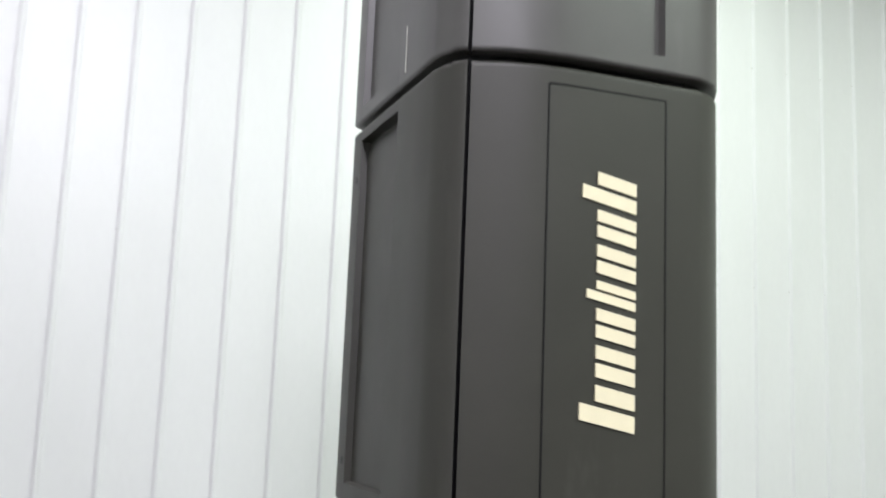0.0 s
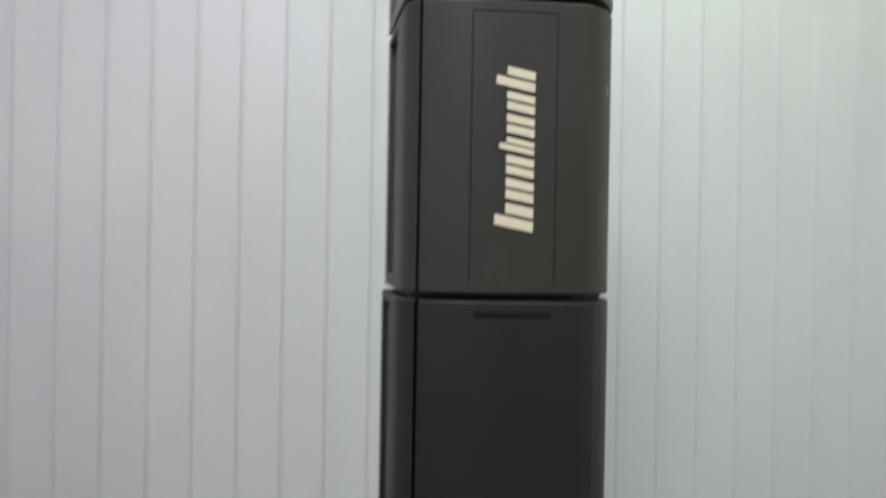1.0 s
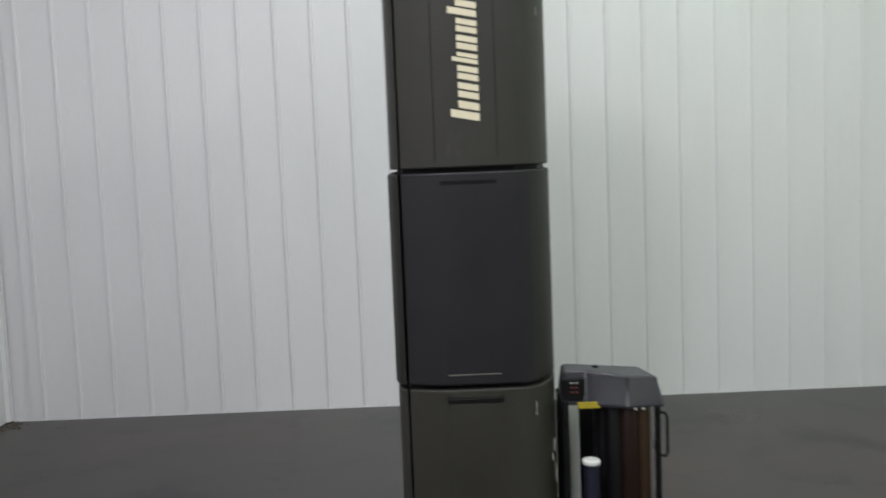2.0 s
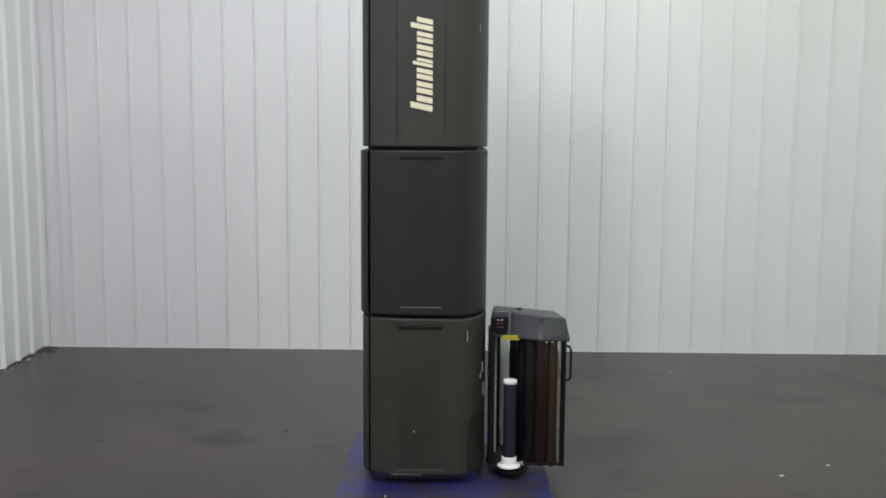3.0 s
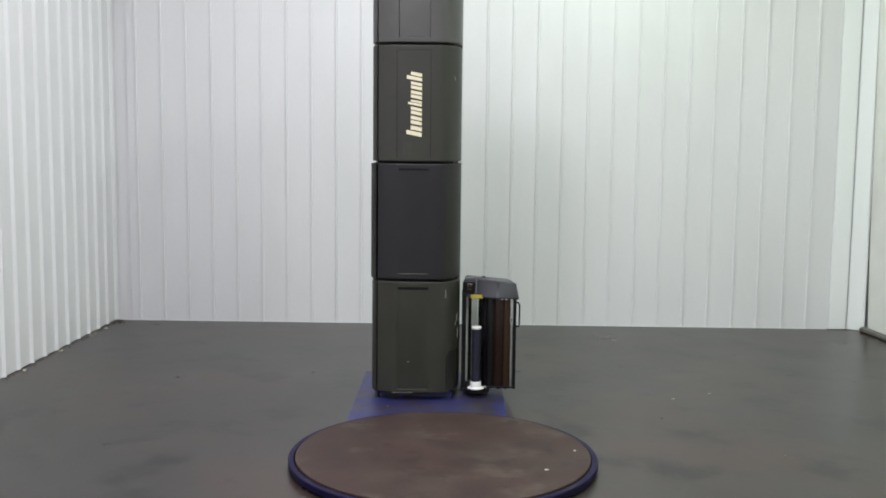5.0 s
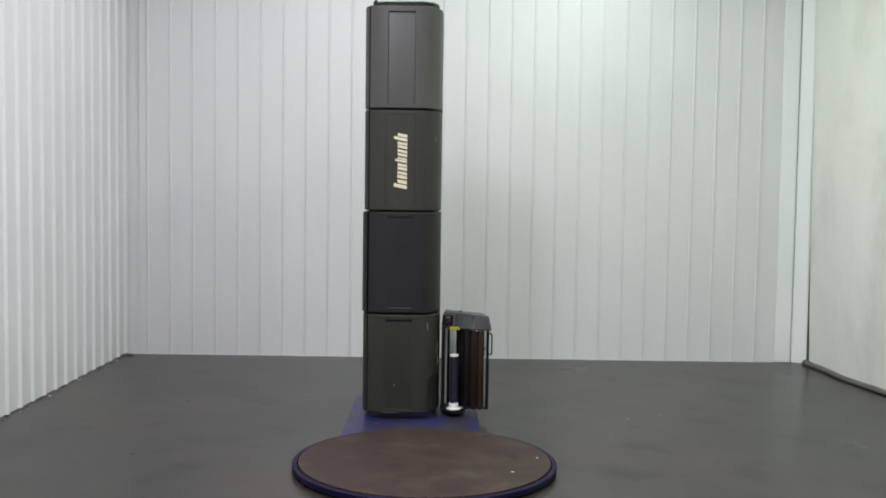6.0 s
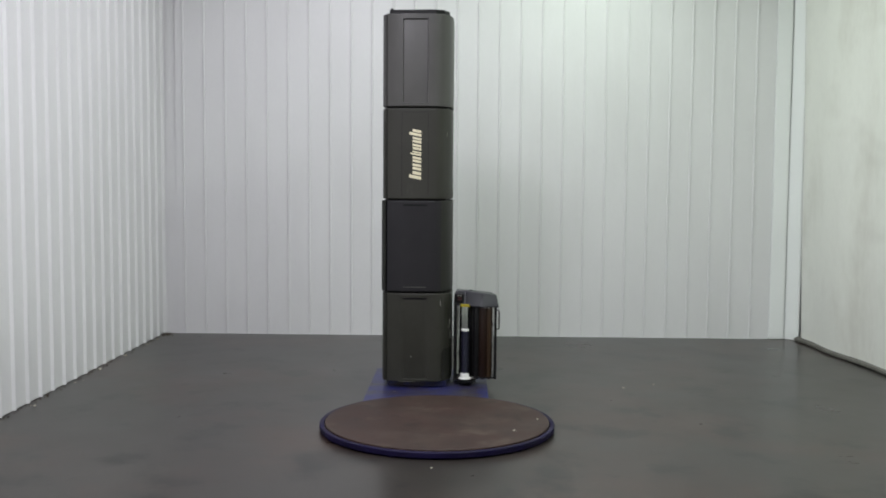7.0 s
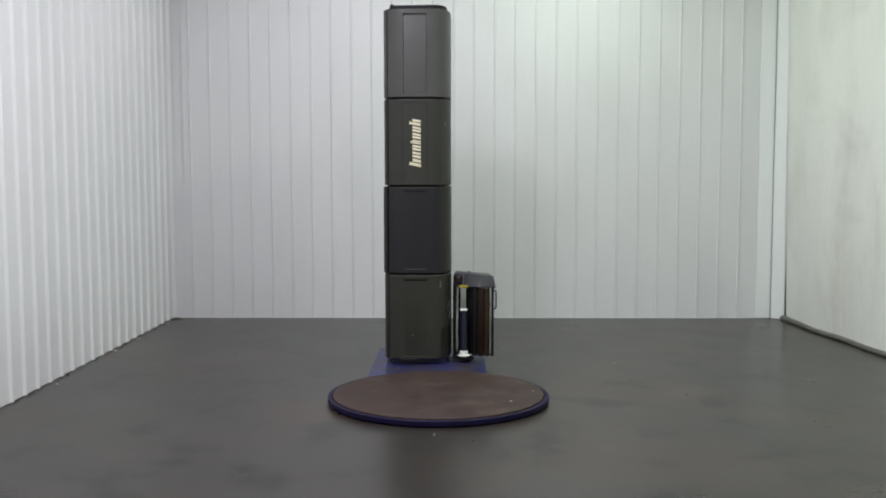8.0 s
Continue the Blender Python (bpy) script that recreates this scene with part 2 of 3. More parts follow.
def divider():
    n, m = 180, 26
    bm = bmesh.new()
    grid = []
    for i in range(n + 1):
        s = i / n
        y = 3.02 - s * 15.4
        x = 4.245 + 0.11 * (3.02 - y) + 0.015 * math.sin(y * 5.2) + 0.01 * math.sin(y * 2.1 + 1)
        round_in = 0.06 * max(0.0, 1 - s * 97) ** 2
        col = []
        for j in range(m + 1):
            z = 0.05 + j / m * (CEILING - 0.06)
            bulge = 0.05 * math.exp(-((z - 1.1) / 1.0) ** 2) * (0.6 + 0.4 * math.sin(y * 1.3)) + 0.03 * z
            col.append(bm.verts.new((x + round_in + bulge * -0.6, y, z)))
        grid.append(col)
    for i in range(n):
        for j in range(m):
            bm.faces.new((grid[i][j], grid[i + 1][j], grid[i + 1][j + 1], grid[i][j + 1]))
    bm.normal_update()
    bmesh.ops.solidify(bm, geom=bm.faces[:], thickness=0.04)
    wall = tagged(part("wall_right", bm, CURTAIN, smooth=True), "off-white vinyl divider wall with faint grey stains", "wall", kind="structure")
    bm = bmesh.new()
    levels = []
    for i in range(101):
        y = 3.0 - i / 100 * 15.3
        x = 4.225 + 0.11 * (3.02 - y) + 0.015 * math.sin(y * 5.2) + 0.01 * math.sin(y * 2.1 + 1)
        levels.append([(x, y, 0.0), (x - 0.015, y, 0.012), (x - 0.012, y, 0.036), (x + 0.015, y, 0.052), (x + 0.07, y, 0.052), (x + 0.07, y, 0.0)])
    part("seal", loft(levels), GASKET, wall, "dark rubber seal along the foot", smooth=True)


divider()
flash = tagged(part("trim", box(3.965, 4.13, BACK - 0.034, BACK - 0.004, 0.004, CEILING - 0.02, 0.006), FLASHING), "white folded corner flashing strip", "trim", kind="structure")
fold = [(4.15, BACK - 0.006), (4.155, BACK - 0.02), (4.262, BACK - 0.1), (4.285, BACK - 0.1), (4.3, BACK - 0.006)]
part("fold", loft([[(x, y, z) for x, y in fold] for z in (0.004, CEILING - 0.02)]), FLASHING, flash)
tagged(part("baseboard", box(LEFT + 0.06, 3.95, BACK - 0.024, BACK - 0.019, 0.002, 0.009), FLASHING), "thin white foot rail along the ribbed wall", "trim", kind="structure")
tagged(part("corner_trim", box(LEFT - 0.01, LEFT + 0.05, BACK - 0.018, BACK - 0.003, 0.004, CEILING - 0.02, 0.005), PANEL), "white narrow corner flashing strip", "trim", kind="structure")
# two more unseen walls, added to close the hall round the divider
tagged(part("unseen_wall_closing", box(4.2, 6.2, REAR, REAR + 0.1, 0, CEILING), PLAIN), "unseen plain pale wall added to close the hall", "wall", kind="structure")
tagged(part("unseen_wall_side", box(6.0, 6.2, REAR, 3.5, 0, CEILING), PLAIN), "unseen plain pale wall added behind the divider", "wall", kind="structure")

# unseen housings, added above each assumed lamp
for lx, ly, tint, watts in LAMPS:
    fixture = tagged(new("ceiling_light"), "long white ceiling light fixture, assumed out of view", "ceiling light", "ceiling lights")
    fixture.matrix_world = pose(lx, ly, CEILING - 0.12)
    part("housing", box(-0.28, 0.28, -0.75, 0.75, 0.0, 0.12, 0.01), WHITE, fixture)

# ---- the stretch wrapping machine ----
machine = tagged(new("stretch_wrapper"), "dark grey pallet stretch wrapper with mast and turntable", "wrapping machine")
machine.matrix_world = pose(0, 0, 0)

# the covers' outline, from the seam across the front to the far back corner; and the narrow flank


def front_outline():
    pts = []
    for k in range(9):
        u = k / 8
        x = -0.203 + u * 0.409
        pts.append((x, 0.040 - 0.040 * math.sin(min(1.0, u * 2.4) * math.pi / 2) ** 0.8))
    pts += [(0.225, 0.004), (0.25, 0.018), (0.275, 0.045), (0.3, 0.085), (0.322, 0.13), (0.336, 0.18), (0.342, 0.25), (0.345, 0.4), (0.345, 0.56), (0.33, 0.6), (0.06, 0.6)]
    return pts


def side_outline():
    return [(-0.2095, 0.041), (-0.212, 0.042), (-0.2245, 0.056), (-0.2275, 0.061), (-0.2235, 0.064), (-0.2355, 0.088), (-0.241, 0.11), (-0.242, 0.2), (-0.243, 0.27), (-0.243, 0.29), (-0.244, 0.31), (-0.244, 0.5), (-0.244, 0.53), (-0.245, 0.56), (-0.244, 0.585), (-0.226, 0.6), (0.05, 0.6)]


CENTRE = Vector((0.055, 0.3))


def cover(name, outline, z0, z1, mat, parent, recess=None, grow=0.0, label="", ramp=0.003):
    """A cover with rounded upper and lower edges, and a sunk field: (low, high, depth below, depth above, axis, from, to)."""
    pts = [Vector(p) for p in outline]
    if recess:
        lo, hi, d0, d1, axis, a, b = recess
        more = []
        for p, q in zip(pts, pts[1:]):
            more.append(p)
            cuts = [c for c in (a, a + ramp, b - ramp, b) if min(p[axis], q[axis]) < c < max(p[axis], q[axis])]
            cuts.sort(reverse=p[axis] > q[axis])
            for c in cuts:
                more.append(p.lerp(q, (c - p[axis]) / (q[axis] - p[axis])))
        pts = more + [pts[-1]]
    flat = [p for p in pts]

    def ring(z, inset=0.0, depth=None):
        out = []
        for i, p in enumerate(flat):
            t = (flat[min(i + 1, len(flat) - 1)] - flat[max(i - 1, 0)]).normalized()
            nrm = Vector((t.y, -t.x))
            if nrm.dot(p - CENTRE) < 0:
                nrm = -nrm
            q = p + nrm * (grow - inset)
            if depth is not None and recess[5] + ramp * 0.7 < p[recess[4]] < recess[6] - ramp * 0.7 and (p.y < 0.2 or recess[4] == 1):
                q = q - nrm * depth
            out.append((q.x, q.y, z))
        return out
    levels = [ring(z0, 0.03), ring(z0, 0.005), ring(z0 + 0.0015, 0.002), ring(z0 + 0.005, 0.0), ring(z0 + 0.008, 0.0)]
    if recess:
        levels += [ring(lo - 0.003), ring(lo + 0.001, 0, max(d0, 0.007)), ring(lo + 0.01, 0, max(d0, 0.007)), ring(lo + 0.03, 0, d0), ring(hi - 0.03, 0, d0), ring(hi - 0.012, 0, d1), ring(hi - 0.001, 0, d1), ring(hi + 0.002)]
    levels += [ring(z1 - 0.01, 0.0), ring(z1 - 0.006, 0.0), ring(z1 - 0.002, 0.002), ring(z1, 0.006), ring(z1, 0.03)]
    bm = loft(levels, close=False)
    return part(name, bm, mat, parent, label, smooth=True)


Z = [0.098, 0.865, 1.645, 2.413, 3.19]
TONES = [OLIVE, SLATE, OLIVE, UMBER]
FIELDS = [(0.13, 0.825, 0.0026, 0.0026), None, None, (2.455, 3.14, 0.015, 0.018)]
for k in range(4):
    z0, z1, f = Z[k] + 0.008, Z[k + 1] - 0.008, FIELDS[k]
    grow = (0.002, 0.003, 0.0, 0.002)[k]
    outline = front_outline()
    if k == 1:
        cover("flank_cover", outline[10:], z0, z1, DARK_OLIVE, machine, None, 0.002, "dark olive wrapped flank")
        outline = outline[:11]
    cover("front_cover", outline, z0, z1, TONES[k], machine, (*f, 0, -0.07, 0.138) if f else None, grow,
          ("olive grey moulded plastic cover", "slate grey moulded plastic cover", "olive grey cover with cream slanted bars", "umber grey moulded plastic cover")[k], (0.005, 0.012, 0.012, 0.004)[k])
    cover("side_cover", side_outline(), z0, z1, DARK_OLIVE if k == 1 else TONES[k], machine, (Z[k] + 0.045, Z[k + 1] - 0.035, 0.014, 0.02, 1, 0.29, 0.53), (0.005, 0.013, 0.003, 0.004)[k])
core = [(-0.2, 0.06), (0.2, 0.03), (0.29, 0.1), (0.322, 0.2), (0.325, 0.57), (-0.215, 0.57), (-0.218, 0.1)]
part("mast_core", loft([[(x, y, z) for x, y in core] for z in (0.1, 3.19)]), BLACK, machine, "black steel mast behind the covers")
top = [(-0.19, 0.09), (0.2, 0.06), (0.27, 0.1), (0.31, 0.2), (0.31, 0.56), (-0.2, 0.56)]
part("mast_cap", loft([[(x, y, z) for x, y in top] for z in (3.17, 3.225)]), BLACK, machine, "thin black cap plate")
for bx, by in ((-0.17, 0.11),):
    part("bolt", lathe([(0, 3.24), (0.009, 3.24), (0.011, 3.235), (0.011, 3.224)], bx, by, 8), BLACK, machine)

# black strips paint slot shade at the head of the lower fields
for z, g in ((0.825, 0.002), (1.612, 0.003)):
    part("slot_shade", box(-0.066, 0.134, -g - 0.0006, 0.004, z - 0.019, z - 0.004, 0.001, 1), BLACK, machine, "black strip for the shade in the finger slot")
# pale strip paints the light caught by the lip below the upper field
part("lip", box(-0.062, 0.13, -0.0055, 0.0, 0.909, 0.913, 0.001, 1), GASKET, machine, "pale strip for the light on the lower lip")

# the thin groove that frames the brand field


def front_y(x):
    u = (x + 0.203) / 0.409
    return 0.040 - 0.040 * math.sin(min(1.0, u * 2.4) * math.pi / 2) ** 0.8


for gx in (-0.079, 0.141):
    part("groove", box(gx - 0.0013, gx + 0.0013, front_y(gx) - 0.001, front_y(gx) + 0.01, 1.68, 2.374), BLACK, machine)
levels = [[(x, front_y(x) - 0.001, 2.3727), (x, front_y(x) - 0.001, 2.3753), (x, front_y(x) + 0.01, 2.3753), (x, front_y(x) + 0.01, 2.3727)] for x in np.linspace(-0.079, 0.141, 12)]
part("groove", loft(levels), BLACK, machine)

# dark kick panel wrapped round the lower corner, and small bolts on the flank
KICK = [(0.258, 0.024), (0.275, 0.0445), (0.3, 0.0845), (0.322, 0.1295), (0.334, 0.172)]
rows = []
for x, y in KICK:
    rows.append([(x + 0.0055, y - 0.0035, 0.125), (x + 0.0055, y - 0.0035, 0.36 if x > 0.27 else 0.33), (x + 0.0055, y - 0.0035, 0.385 if x > 0.27 else 0.34), (x - 0.01, y + 0.01, 0.385 if x > 0.27 else 0.34), (x - 0.01, y + 0.01, 0.125)])
part("kick_panel", loft(rows), DARK_OLIVE, machine, "dark plastic kick panel", smooth=True)
for bz in (1.73, 2.3, 2.52):
    ob = part("bolt", lathe([(0, 0.002), (0.007, 0.002), (0.008, 0.001), (0.008, -0.004)], 0, 0, 8), BLACK, machine)
    ob.matrix_local = pose(-0.2465, 0.552, bz, 0, -90)

# brand mark: a row of plain slanted cream bars
MARK = [(0.0, 0.15, 0.1), (0.18, 0.305, 0.072), (0.335, 0.45, 0.072), (0.48, 0.56, 0.09), (0.59, 0.705, 0.072), (0.735, 0.845, 0.072), (0.875, 1.0, 0.1)]


def mark_block(a, b, tall):
    bm = bmesh.new()
    z0, length, base = 1.812, 0.408, 0.083

    def slab(u0, u1, h0, h1):
        quad = [(u0, h0), (u1, h0), (u1, h1), (u0, h1)]
        rows = [[(base - h, y, z0 + u * length + 0.2 * h) for u, h in quad] for y in (0.02, -0.0035)]
        ring0, ring1 = [[bm.verts.new(p) for p in r] for r in rows]
        bm.faces.new(ring1)
        for i in range(4):
            j = (i + 1) % 4
            bm.faces.new((ring0[i], ring0[j], ring1[j], ring1[i]))
    wide = b - a
    slab(a, a + wide * 0.44, 0.0, tall)
    slab(a + wide * 0.58, b, 0.0, min(tall, 0.072))
    return bm


for a, b, tall in MARK:
    part("brand_bar", mark_block(a, b, tall), CREAM, machine, "cream slanted brand bars")

# base plate and turntable
bm = box(-0.355, 0.655, -0.75, 0.86, 0.0, 0.05, 0.006)
part("base_plate", bm, BLUE, machine, "scuffed blue painted steel base plate")
part("mast_foot", box(-0.19, 0.3, 0.1, 0.58, 0.045, 0.095, 0.004), BLUE, machine)
TX, TY, TR = 0.258, -1.115, 0.858
turntable = part("turntable", lathe([(TR - 0.05, 0.002), (TR - 0.012, 0.004), (TR, 0.016), (TR, 0.046), (TR - 0.005, 0.051), (TR - 0.03, 0.051), (TR - 0.034, 0.045), (TR - 0.034, 0.02)], TX, TY, 96), NAVY_PAINT, machine, "round turntable with worn blue rim", smooth=True)
part("deck", lathe([(0, 0.061), (0.4, 0.0605), (TR - 0.043, 0.06), (TR - 0.039, 0.057), (TR - 0.039, 0.01)], TX, TY, 96), DECK, turntable, "rust-brown worn deck plate", smooth=True)

# ---- film carriage beside the mast ----
tray = box(0.362, 0.53, 0.125, 0.36, 0.096, 0.111, 0.005)
box(0.532, 0.724, 0.13, 0.36, 0.112, 0.126, 0.005, 2, tray)
box(0.5, 0.56, 0.17, 0.35, 0.1, 0.122, 0.003, 2, tray)
carriage = part("film_carriage", tray, BLACK, machine, "film carriage with grey hood and dark rollers")
hood_low = [(0.362, 0.18), (0.452, 0.18), (0.462, 0.165), (0.6, 0.112), (0.748, 0.15), (0.745, 0.36), (0.37, 0.36)]
hood_top = [(0.372, 0.2), (0.455, 0.2), (0.468, 0.19), (0.608, 0.145), (0.735, 0.185), (0.7, 0.345), (0.38, 0.345)]


def hood():
    def ring(base, z, s=1.0, tilt=0.0):
        cx, cy = 0.55, 0.25
        return [(cx + (x - cx) * s, cy + (y - cy) * s, z - tilt * max(0.0, x - 0.5)) for x, y in base]
    bm = loft([ring(hood_low, 0.735, 0.97, 0.05), ring(hood_low, 0.742, 1.0, 0.05), ring(hood_low, 0.75, 1.0, 0.05), ring(hood_top, 0.84, 1.0, 0.12), ring(hood_top, 0.855, 0.97, 0.12), ring(hood_top, 0.862, 0.9, 0.12)])
    es = [e for e in bm.edges if abs(e.verts[0].co.z - e.verts[1].co.z) > 0.03]
    bmesh.ops.bevel(bm, geom=es, offset=0.012, segments=3, affect="EDGES")
    return bm


cap = part("hood", hood(), HOOD, carriage, "grey moulded plastic hood", smooth=True)
# hole is a flat black disc, the shade inside it put into the colour
part("vent_hole", lathe([(0, 0.8625), (0.012, 0.8625), (0.013, 0.8615), (0.013, 0.85)], 0.509, 0.283, 12), BLACK, cap)
part("button_panel", box(0.366, 0.452, 0.176, 0.195, 0.752, 0.838, 0.006), BLACK, cap, "black push-button panel")
for bz in (0.786, 0.804, 0.822):
    for bx in (0.402, 0.42):
        part("button", box(bx - 0.006, bx + 0.006, 0.171, 0.178, bz - 0.003, bz + 0.003, 0.001), RED if bz < 0.81 else SCUFF, cap)
part("frame_post", box(0.364, 0.386, 0.15, 0.2, 0.104, 0.76, 0.004), BLACK, carriage)
part("frame_post", box(0.71, 0.732, 0.15, 0.19, 0.104, 0.75, 0.004), BLACK, carriage)
part("back_plate", box(0.362, 0.39, 0.2, 0.36, 0.09, 0.76, 0.004), BLACK, carriage)
part("pale_post", box(0.436, 0.479, 0.56, 0.578, 0.055, 0.8, 0.003), ZINC, carriage, "pale coated rear post")
part("pale_strip", box(0.389, 0.406, 0.335, 0.345, 0.098, 0.76, 0.002), ZINC, carriage, "pale coated edge strip")
part("dark_plate", box(0.482, 0.54, 0.56, 0.572, 0.055, 0.8, 0.003), BLACK, carriage)
part("dark_post", box(0.41, 0.433, 0.545, 0.572, 0.055, 0.8, 0.003), BLACK, carriage)
part("rear_arm", box(0.36, 0.51, 0.36, 0.59, 0.052, 0.075, 0.003), BLACK, carriage)
part("guide_rod", lathe([(0, 0.13), (0.005, 0.13), (0.005, 0.73), (0, 0.73)], 0.698, 0.125, 10), STEEL, carriage, "bright steel guide rod", smooth=True)


def roller(name, x, y, r, mat, label):
    part(name, lathe([(0, 0.1), (r * 0.4, 0.1), (r * 0.4, 0.115), (r * 0.96, 0.115), (r, 0.12), (r, 0.72), (r * 0.96, 0.725), (r * 0.4, 0.725), (r * 0.4, 0.75)], x, y, 28), mat, carriage, label, smooth=True)


roller("roller", 0.528, 0.24, 0.028, BLACK, "black rubber pre-stretch roller")
roller("roller", 0.562, 0.185, 0.036, BLACK, "black rubber pre-stretch roller")
roller("roller", 0.617, 0.172, 0.041, RUBBER, "brown rubber pre-stretch roller")
roller("roller", 0.668, 0.16, 0.024, AMBER, "amber brown rubber idle roller")
part("gate_plate", box(0.5, 0.7, 0.29, 0.31, 0.1, 0.74, 0.004), BLACK, carriage)
part("label_plate", box(0.42, 0.505, 0.152, 0.158, 0.728, 0.752, 0.001), YELLOW, carriage, "yellow warning label")
part("handle", tube([(0.728, 0.14, 0.705), (0.743, 0.132, 0.705), (0.751, 0.128, 0.69), (0.751, 0.128, 0.555), (0.744, 0.132, 0.54), (0.728, 0.14, 0.54)], 0.006), BLACK, carriage, "bent black grab handle", smooth=True)
part("cable", tube([(0.405, 0.14, 0.35), (0.412, 0.128, 0.3), (0.418, 0.125, 0.24), (0.41, 0.128, 0.17), (0.398, 0.14, 0.13), (0.39, 0.16, 0.12)], 0.003, 8), BLACK, carriage, "thin black cable loop", smooth=True)
part("cam_disc", lathe([(0, 0.119), (0.022, 0.119), (0.024, 0.117), (0.024, 0.106)], 0.535, 0.17, 20), SCUFF, carriage, "small scuffed grey disc", smooth=True)
mandrel = part("mandrel", lathe([(0.031, 0.11), (0.031, 0.525), (0.02, 0.525)], 0.461, 0.12, 24), NAVY, carriage, "navy film core tube", smooth=True)
part("flange", lathe([(0, 0.112), (0.052, 0.112), (0.056, 0.115), (0.056, 0.12), (0.05, 0.124), (0.038, 0.128), (0.036, 0.16), (0.033, 0.163), (0, 0.163)], 0.461, 0.12, 28), WHITE, mandrel, "white plastic spool flange", smooth=True)
part("collar", lathe([(0, 0.542), (0.03, 0.542), (0.034, 0.539), (0.034, 0.528), (0.031, 0.524), (0, 0.524)], 0.461, 0.12, 24), WHITE, mandrel, "white plastic top collar", smooth=True)
part("under_disc", lathe([(0, 0.099), (0.08, 0.099), (0.08, 0.088), (0.05, 0.07), (0, 0.052)], 0.475, 0.15, 28), BLACK, carriage, smooth=True)
for cx in (0.632, 0.66):
    part("clip", box(cx - 0.005, cx + 0.005, 0.114, 0.126, 0.724, 0.73, 0.0015), SCUFF, carriage, "small pale plastic clip")

# ---- small marks and loose bits ----
SCREW = bpy.data.meshes.new("screw")
bm = lathe([(0, 0.006), (0.0025, 0.004), (0.005, 0.002), (0.005, 0.0)], 0, 0, 8)
bm.to_mesh(SCREW)
bm.free()
SCREW.materials.append(PLAIN)
for row in (1.268, 2.556, 3.84):
    for k in range(28):
        ob = new("screw", SCREW)
        ob.matrix_world = pose(RIB0 + k * PITCH - 0.045 + random.uniform(-0.006, 0.006), BACK - 0.0005, row + random.uniform(-0.006, 0.006), 90)
        ob.parent = wall_back


def crumb(bm, x, y, z, size):
    """An uneven small chunk that rests at z."""
    made = bmesh.ops.create_icosphere(bm, subdivisions=1, radius=1.0)["verts"]
    sx, sy, sz = (size * random.uniform(0.6, 1.3) for _ in range(3))
    turn = random.uniform(0, 6.28)
    for v in made:
        k = random.uniform(0.8, 1.2)
        px, py = v.co.x * sx * k, v.co.y * sy * k
        v.co = Vector((x + px * math.cos(turn) - py * math.sin(turn), y + px * math.sin(turn) + py * math.cos(turn), z + (v.co.z * k + 0.75) * sz * 0.5))


bm = bmesh.new()
for k in range(150):
    y = 3.08 - 7.5 * random.random() ** 1.4
    crumb(bm, LEFT + 0.04 + abs(random.gauss(0, 0.022)), y, 0.0, random.uniform(0.003, 0.009))
for k in range(40):
    crumb(bm, LEFT + 0.06 + abs(random.gauss(0, 0.05)), 3.0 + random.gauss(0, 0.05), 0.0, random.uniform(0.004, 0.012))
tagged(part("dirt", bm, DIRT), "brown crumbs of dirt swept along the wall foot", "dirt", kind="stuff")
bm = bmesh.new()
for y, n in ((2.62, 5), (2.3, 4), (1.6, 3), (0.9, 3), (0.3, 2), (-0.6, 2)):
    for k in range(n):
        crumb(bm, LEFT + 0.06 + abs(random.gauss(0, 0.02)), y + random.gauss(0, 0.04), 0.0, random.uniform(0.006, 0.014))
tagged(part("debris", bm, CHIP), "pale chips of debris along the wall foot", "debris", kind="stuff")


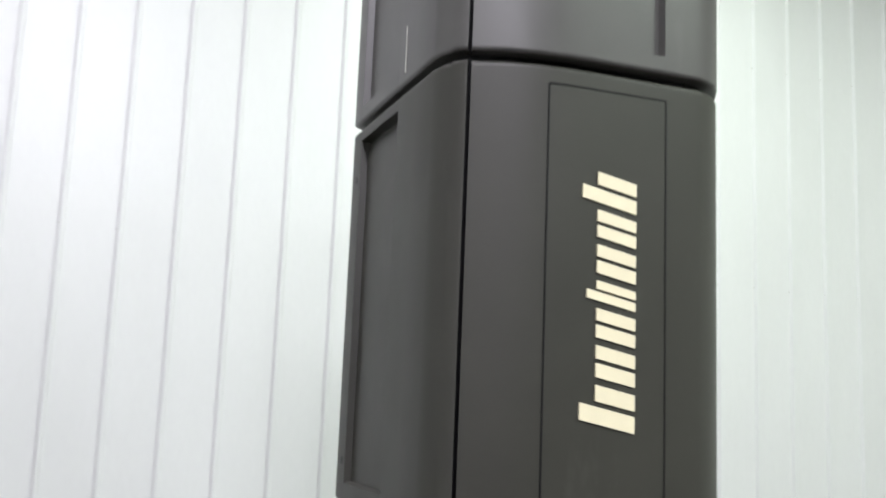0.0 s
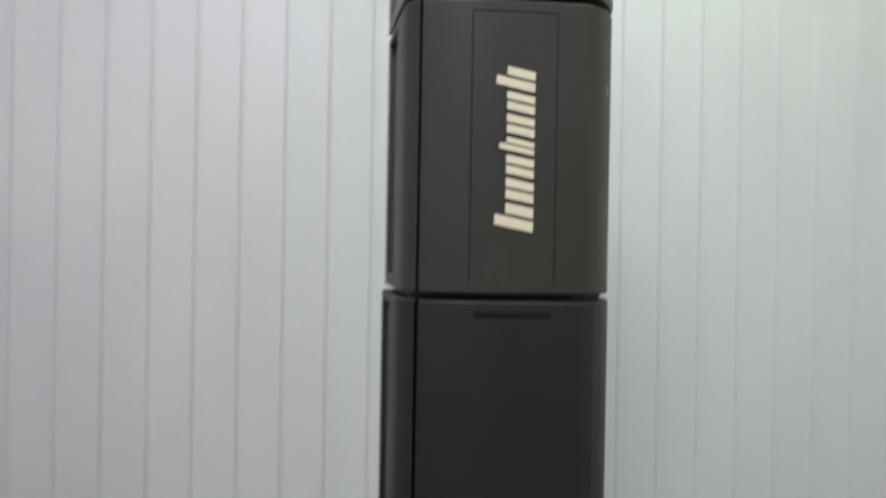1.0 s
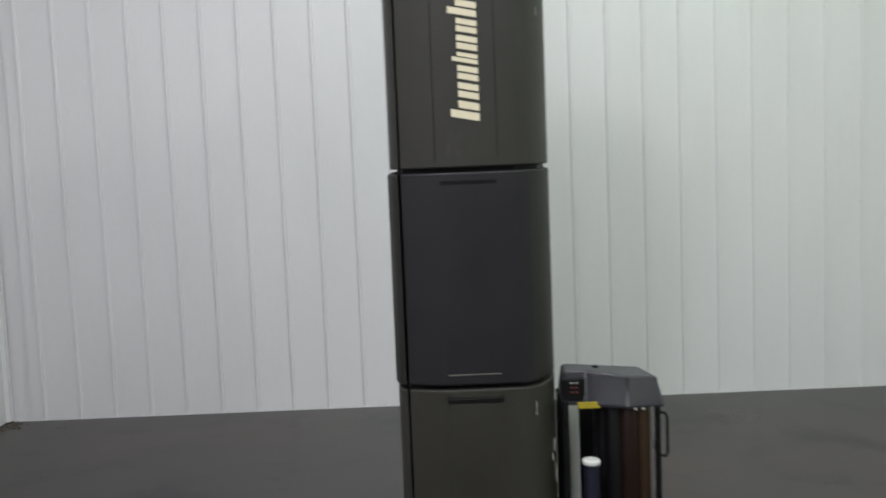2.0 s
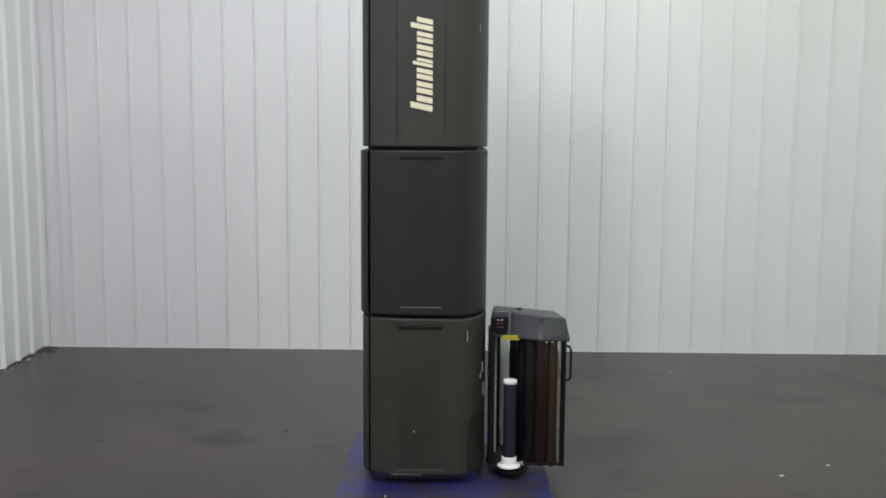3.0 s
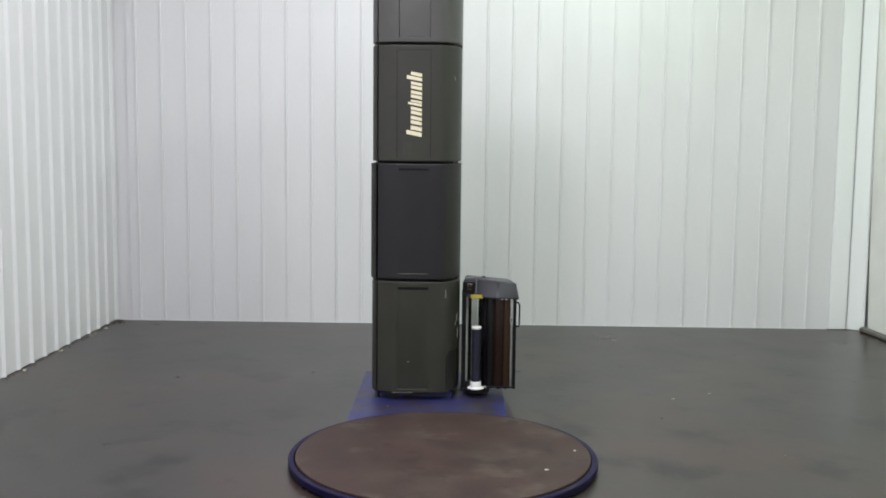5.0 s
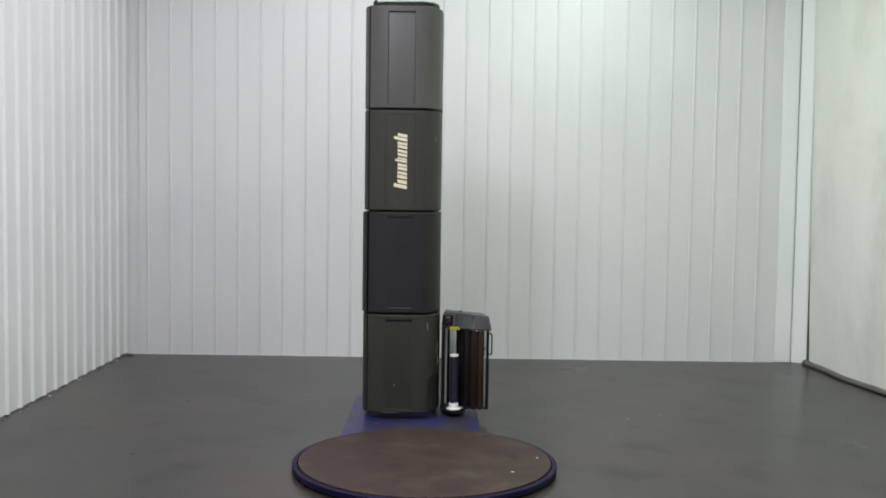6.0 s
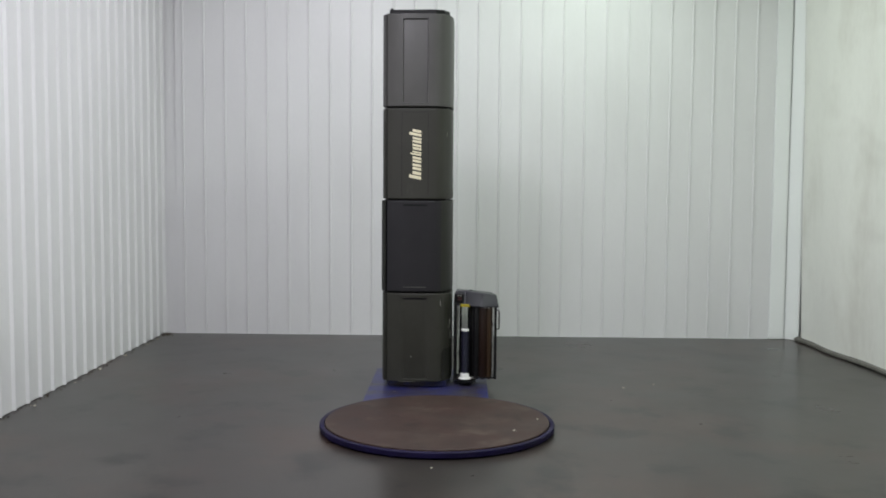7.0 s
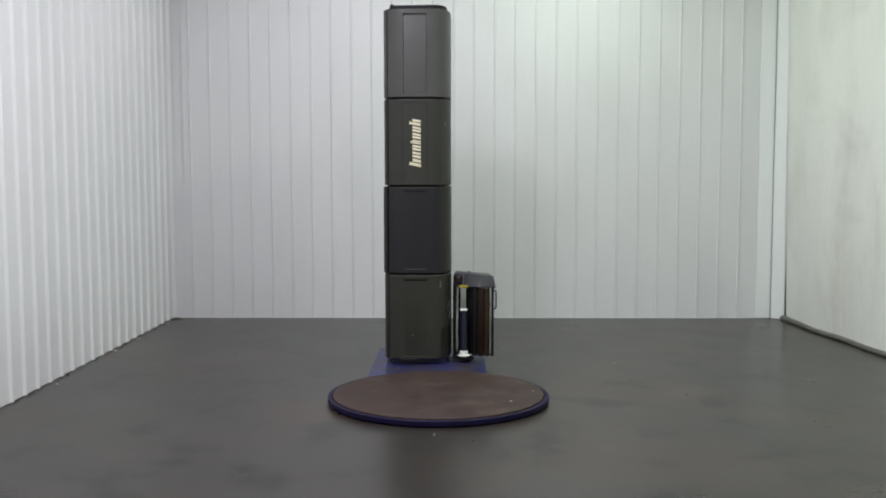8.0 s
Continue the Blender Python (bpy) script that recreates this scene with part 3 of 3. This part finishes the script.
def flake(x, y, z, size, angle, label):
    bm = bmesh.new()
    n = 7
    ring = [(size * random.uniform(0.7, 1.2) * math.cos(6.283 * k / n), 0.5 * size * random.uniform(0.7, 1.2) * math.sin(6.283 * k / n)) for k in range(n)]
    loops = [[bm.verts.new((px * f, py * f, h)) for px, py in ring] for f, h in ((1.0, 0.0), (1.0, 0.002), (0.7, 0.004))]
    for p, q in zip(loops, loops[1:]):
        for k in range(n):
            bm.faces.new((p[k], p[(k + 1) % n], q[(k + 1) % n], q[k]))
    bm.faces.new(loops[-1])
    bm.faces.new(loops[0])
    ob = tagged(part("pale_fleck", bm, CHIP), label, "scrap", "scraps")
    ob.matrix_world = pose(x, y, z, 0, 0, angle)


flake(0.81, -1.41, 0.0605, 0.013, 20, "small pale spot on the turntable deck")
# this flake stands for a scuffed patch near the rim
flake(1.0, -1.07, 0.06, 0.0143, 70, "small pale spot on the turntable deck")
# flat flakes stand for pale marks on the floor
flake(1.856, 0.335, 0.001, 0.0195, 5, "small pale spot on the concrete floor")
flake(2.15, 0.5, 0.001, 0.0163, 40, "small pale spot on the concrete floor")
flake(0.25, -2.14, 0.001, 0.0078, 10, "small pale spot on the concrete floor")
flake(-0.12, -0.14, 0.0505, 0.0091, 80, "small pale scrap lying on the blue base plate")

# scratches worn into the lower covers
for sx, sy, sz, sl in ((0.252, 0.016, 0.775, 0.05), (0.327, 0.135, 0.6, 0.05), (0.318, 0.115, 0.56, 0.025), (0.332, 0.15, 0.49, 0.07), (0.33, 0.15, 0.17, 0.03)):
    part("scratch", box(sx - 0.0018, sx + 0.0018, sy - 0.0062, sy + 0.001, sz - sl / 2, sz + sl / 2, 0.001, 1), SCUFF, machine, "pale scratch in the plastic")
part("scratch", box(-0.1, 0.04, -0.0052, 0.004, 0.106, 0.108, 0.0005, 1), GASKET, machine, "pale scratch in the plastic")
part("scratch", box(0.0, 0.008, -0.0045, 0.002, 0.315, 0.321, 0.001, 1), SCUFF, machine, "pale scratch in the plastic")
part("scratch", box(0.296, 0.299, 0.079, 0.09, 2.18, 2.21, 0.001, 1), SCUFF, machine, "pale scratch in the plastic")
part("scratch", box(-0.2515, -0.245, 0.24, 0.246, 1.44, 1.56, 0.001, 1), SCUFF, machine, "pale scratch in the plastic")
part("scratch", box(-0.2485, -0.24, 0.252, 0.255, 2.44, 2.53, 0.0005, 1), SCUFF, machine, "pale scratch in the plastic")
